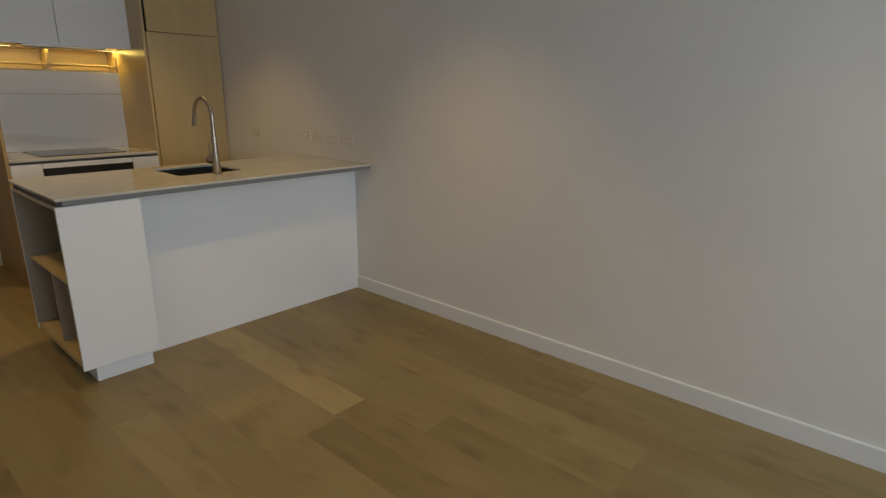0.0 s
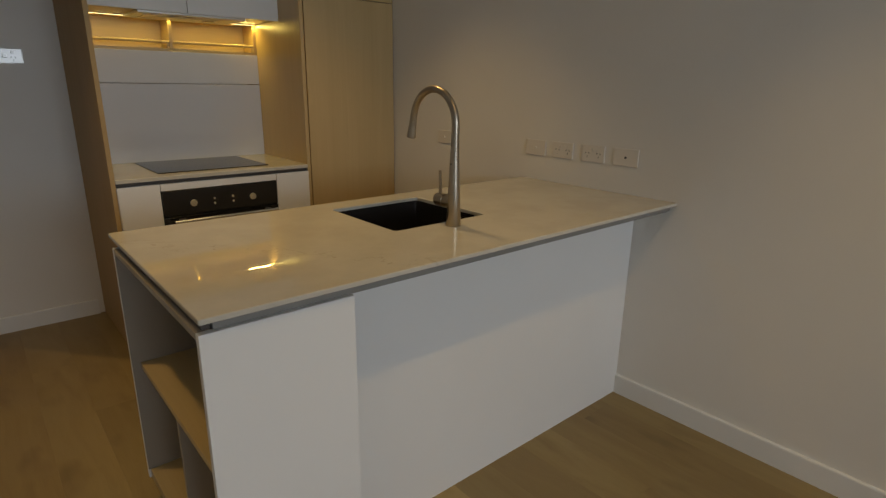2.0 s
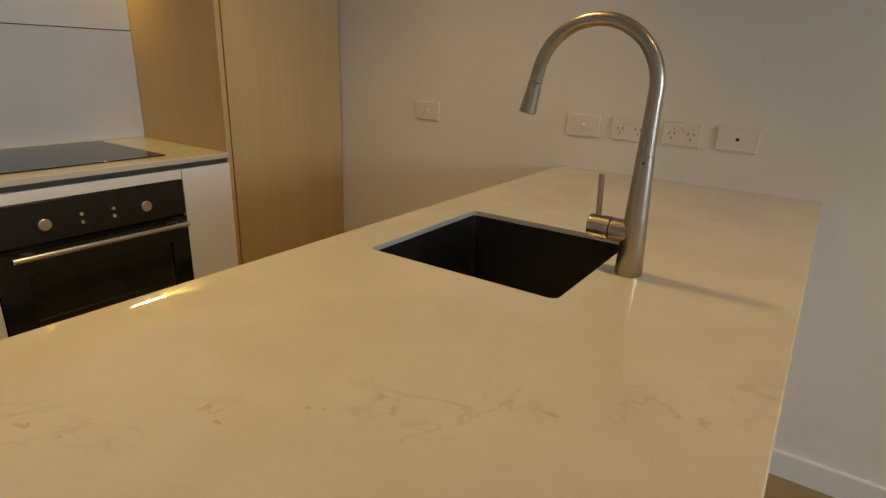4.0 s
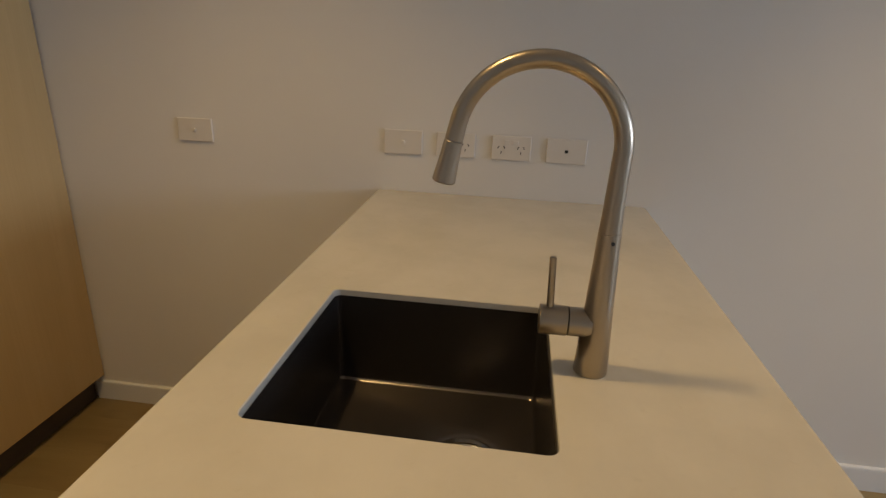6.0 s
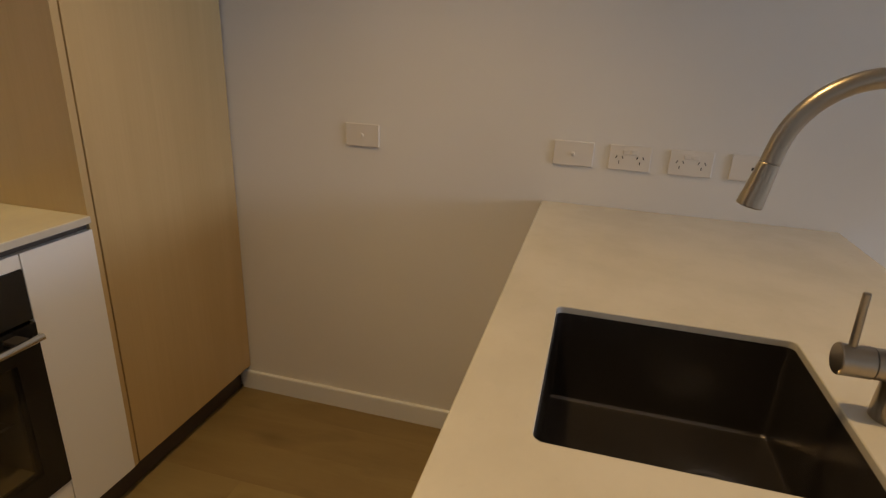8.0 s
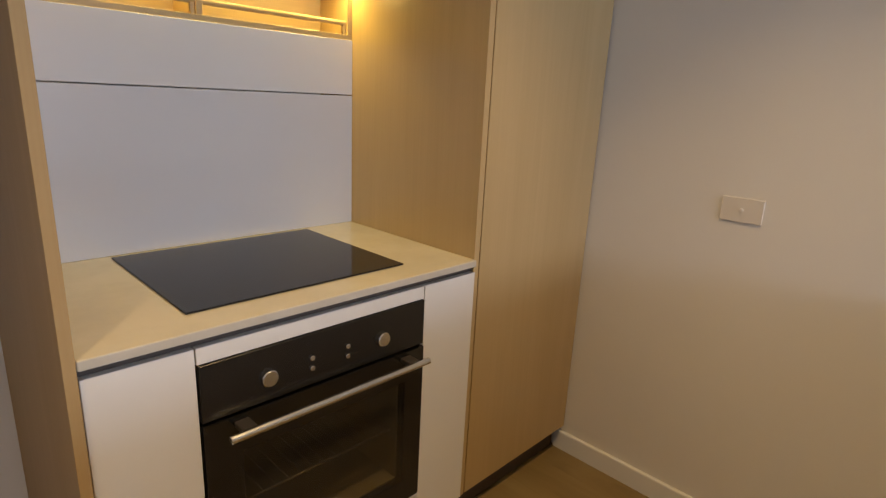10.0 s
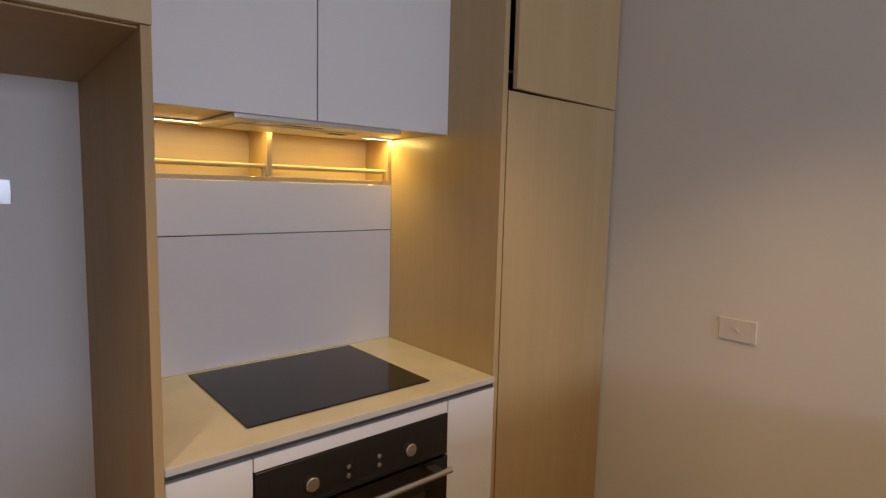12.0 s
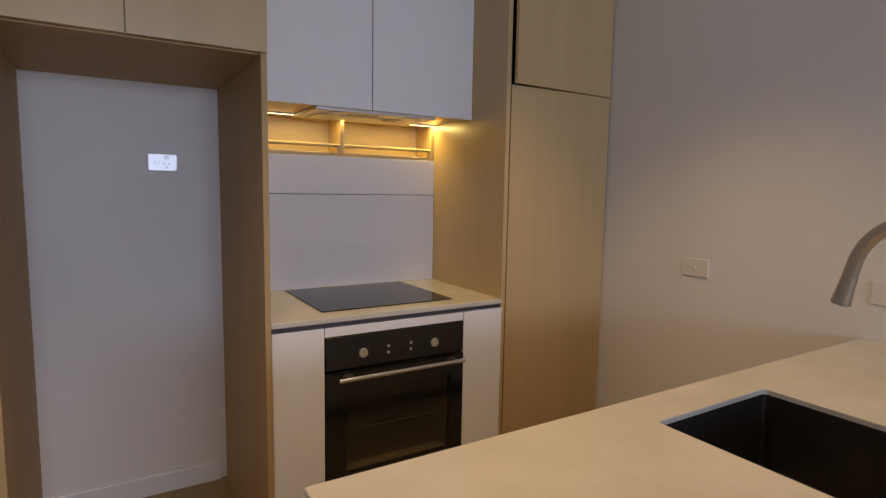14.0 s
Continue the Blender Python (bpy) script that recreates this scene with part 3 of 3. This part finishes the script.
for x in (-1.325, -0.878):
    part("handle_bracket", boxes((x - 0.016, x + 0.016, FY - 0.05, FY - 0.005, 0.675, 0.687), bevel=0.003, segments=2), BRACKET, door, "dark grey bracket")
part("nameplate", boxes((-1.138, -1.078, FY - 0.0066, FY - 0.0055, 0.2595, 0.263), bevel=0), RACK, door, "small plain metal nameplate")
for x in (-1.261, -0.955):
    kn = part("knob", disc((x, FY - 0.004, 0.759), (0, -1, 0), 0.0185, 0.011, 0.002), CHROME, oven, "round satin metal knob")
for x in (-1.156, -1.06):
    for z in (0.771, 0.746):
        part("button", disc((x, FY - 0.004, z), (0, -1, 0), 0.0062, 0.005), CHROME, oven, "small round metal button")

# splashback and the panel over it
structure("splashback", boxes((-1.5955, -0.6195, 2.446, 2.460, 0.9055, 1.335)), SPLASH, "glossy white splashback behind the cooktop")
flap = thing("shelf_unit", (-1.103, 2.53, 1.336), "oak shelf unit with a white front over the splashback", "shelf")
part("front_panel", boxes((-1.5955, -0.6195, 2.446, 2.464, 1.338, 1.509)), WHITE, flap, "white lower front panel")
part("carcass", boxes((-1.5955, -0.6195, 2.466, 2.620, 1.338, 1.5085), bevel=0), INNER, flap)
part("bottom_board", boxes((-1.5955, -0.6195, 2.448, 2.620, 1.5095, 1.525)), OAK_FLAT, flap)
part("back_board", boxes((-1.5955, -0.6195, 2.605, 2.620, 1.5255, 1.6855)), OAK_FLAT, flap)
for x0, x1 in ((-1.5955, -1.578), (-1.12, -1.102), (-0.6375, -0.6195)):
    part("upright", boxes((x0, x1, 2.448, 2.6045, 1.5255, 1.6855)), OAK, flap)
for x0, x1 in ((-1.5775, -1.1205), (-1.1015, -0.638)):
    r = bmesh.new()
    tube(r, [(x0, 2.462, 1.560), (x1, 2.462, 1.560)], [0.008, 0.008], 16)
    part("rail", r, OAK_FLAT, flap, "round oak retaining rail")
    part("rail_post", boxes((x1 - 0.012, x1 - 0.001, 2.4555, 2.4685, 1.5255, 1.5545)), OAK, flap)

# upper cabinets with the hood
upper = thing("upper_cabinet", (-1.103, 2.36, 1.684), "white two-door upper cabinet over the cooktop", "cabinet")
part("door", boxes((-1.5945, -1.11, 2.118, 2.136, 1.683, 2.398)), WHITE, upper)
part("door", boxes((-1.106, -0.6095, 2.118, 2.136, 1.683, 2.398)), WHITE, upper)
part("carcass", boxes((-1.5945, -0.6195, 2.138, 2.638, 1.686, 2.398), bevel=0.0), OAK_FLAT, upper)
hood = thing("range_hood", (-1.063, 2.31, 1.684), "slim built-in range hood under the upper cabinet", "range hood")
PALE, _, _ = material("hood_metal", (0.62, 0.60, 0.56), 0.35, 0.6)
part("housing", boxes((-1.338, -0.798, 2.140, 2.434, 1.671, 1.6855), bevel=0.002), PALE, hood)
part("filter", boxes((-1.290, -0.905, 2.240, 2.415, 1.6675, 1.6705), bevel=0.001), PALE, hood, "flat metal grease filter")
part("lamp_cover", disc((-1.240, 2.198, 1.6706), (0, 0, -1), 0.026, 0.003), PLASTIC, hood, "round light cover")
part("finger_slot", boxes((-1.183, -1.049, 2.190, 2.202, 1.6696, 1.6706), bevel=0), SLOT, hood)
part("switch_panel", boxes((-0.985, -0.925, 2.262, 2.300, 1.6665, 1.6674), bevel=0), SLOT, hood)

for x0, x1 in ((-1.588, -1.338), (-1.334, -0.80), (-0.79, -0.6215)):
    strip = thing("led_strip", ((x0 + x1) / 2, 2.441, 1.686), "lit warm strip light under the upper cabinet", "light", "strip lights under the upper cabinet")
    part("channel", boxes((x0, x1, 2.4365, 2.4455, 1.681, 1.6855), bevel=0), GREY_GAP, strip)
    part("diffuser", boxes((x0 + 0.001, x1 - 0.001, 2.4395, 2.4425, 1.6785, 1.6805), bevel=0), GLOW, strip)
    a = lamp("strip_light", "AREA", 1.5 * (x1 - x0), LED, look(((x0 + x1) / 2, 2.441, 1.6775), ((x0 + x1) / 2, 2.46, 1.50)))
    a.data.shape, a.data.size, a.data.size_y = "RECTANGLE", x1 - x0, 0.006
    a.data.spread = radians(165)
# extra lamp along the right strip, added to brighten worktop and tall panel
strip_fill = lamp("strip_fill_light", "AREA", 0.5, LED, look((-0.705, 2.441, 1.6775), (-0.705, 2.38, 1.53)))
strip_fill.data.shape, strip_fill.data.size, strip_fill.data.size_y = "RECTANGLE", 0.165, 0.005
strip_fill.data.spread = radians(165)

# tall cabinets either side
structure("tall_panel", boxes((-0.6185, -0.597, 1.862, 2.638, 0.105, 2.398)), OAK, "tall oak laminate end panel beside the cooktop")
pantry = thing("pantry_cabinet", (-0.31, 2.25, 0), "tall oak laminate pantry with its upper door ajar beside the wall", "cabinet")
# carcass coloured near black, so its inside and the door gaps look shaded
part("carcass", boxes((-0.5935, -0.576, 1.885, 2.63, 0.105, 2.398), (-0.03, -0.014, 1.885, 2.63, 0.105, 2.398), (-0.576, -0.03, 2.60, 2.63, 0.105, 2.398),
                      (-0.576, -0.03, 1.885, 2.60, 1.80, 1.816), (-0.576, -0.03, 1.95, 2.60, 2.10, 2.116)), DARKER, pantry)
part("lower_door", boxes((-0.59, -0.006, 1.864, 1.882, 0.105, 1.807)), OAK, pantry, "tall oak door")
ud = boxes((-0.583, 0, 0, 0.018, 1.810, 2.396))
bmesh.ops.rotate(ud, cent=(0, 0, 0), matrix=Matrix.Rotation(radians(3.2), 3, "Z"), verts=ud.verts)
bmesh.ops.translate(ud, vec=(-0.006, 1.864, 0), verts=ud.verts)
part("upper_door", ud, OAK, pantry, "oak upper door standing slightly ajar")
part("shelf", boxes((-0.575, -0.031, 1.93, 2.599, 1.878, 1.888)), TRIM, pantry)
part("kick_board", boxes((-0.6185, -0.014, 1.908, 1.924, 0, 0.104)), DARK, pantry, "dark brown recessed kick board")

fridge = thing("fridge_surround", (-1.993, 2.24, 0), "oak laminate surround of an empty fridge space", "cabinet")
# panels in the darkened oak copy, recess shade put into the colour
part("side_panel", boxes((-1.616, -1.5965, 1.848, 2.638, 0, 1.7895)), OAK_SHADED, fridge, "oak side panel")
part("side_panel", boxes((-2.3965, -2.321, 1.848, 2.638, 0, 1.7895)), OAK_SHADED, fridge, "oak side panel")
part("underside", boxes((-2.32, -1.6165, 1.866, 2.638, 1.785, 1.7895)), OAK_SHADED, fridge)
over = thing("overhead_cabinet", (-1.993, 2.24, 1.784), "oak overhead cabinet with two doors over the fridge space", "cabinet")
part("carcass", boxes((-2.3965, -1.5965, 1.862, 2.638, 1.7905, 2.398), bevel=0), OAK, over)
part("door", boxes((-2.3965, -1.9915, 1.842, 1.860, 1.7905, 2.396)), OAK, over)
part("door", boxes((-1.9885, -1.5965, 1.842, 1.860, 1.7905, 2.396)), OAK, over)

# ---- floor planks ----
floor = bpy.data.objects["floor"]
rng = random.Random(4)
PW = 0.1745
shapes = {}


def plank_mesh(length, wood, width):
    key = (round(length, 3), wood.name, round(width, 3))
    if key not in shapes:
        bm = bmesh.new()
        g = 0.00005
        box(bm, g, width - g, g, length - g, -0.018, 0, 0.00025)
        me = bpy.data.meshes.new("plank")
        bmesh.ops.recalc_face_normals(bm, faces=bm.faces)
        bm.to_mesh(me)
        bm.free()
        me.materials.append(wood)
        shapes[key] = me
    return shapes[key]


def lay(x, y, length, wood, width):
    ob = new("plank", plank_mesh(length, wood, width))
    ob.parent = floor
    ob.location = (x, y, 0)


x = -0.994 + 5 * PW
row = 0
while x > XL - 0.1:
    start = YW - 0.1 - rng.choice([0.2, 0.55, 0.9, 1.3, 1.6])
    if row == 6:
        start = -1.07 - 1.9 * 3
    if row == 10:
        start = 1.455 - 1.9 * 5
    y = start
    while y < YB:
        wood = FLOOR
        if row == 6 and abs(y + 1.07) < 0.01:
            wood = FLOOR_PALE
        if row == 10 and abs(y - 1.455 + 1.9) < 0.01:
            wood = FLOOR_DARK
        x0, x1, y0, y1 = max(x, XL - 0.02), min(x + PW, 0.02), max(y, YW - 0.02), min(y + 1.9, YB + 0.02)
        if y1 - y0 > 0.03 and x1 - x0 > 0.01:
            lay(x0, y0, y1 - y0, wood, x1 - x0)
        y += 1.9
    x -= PW
    row += 1
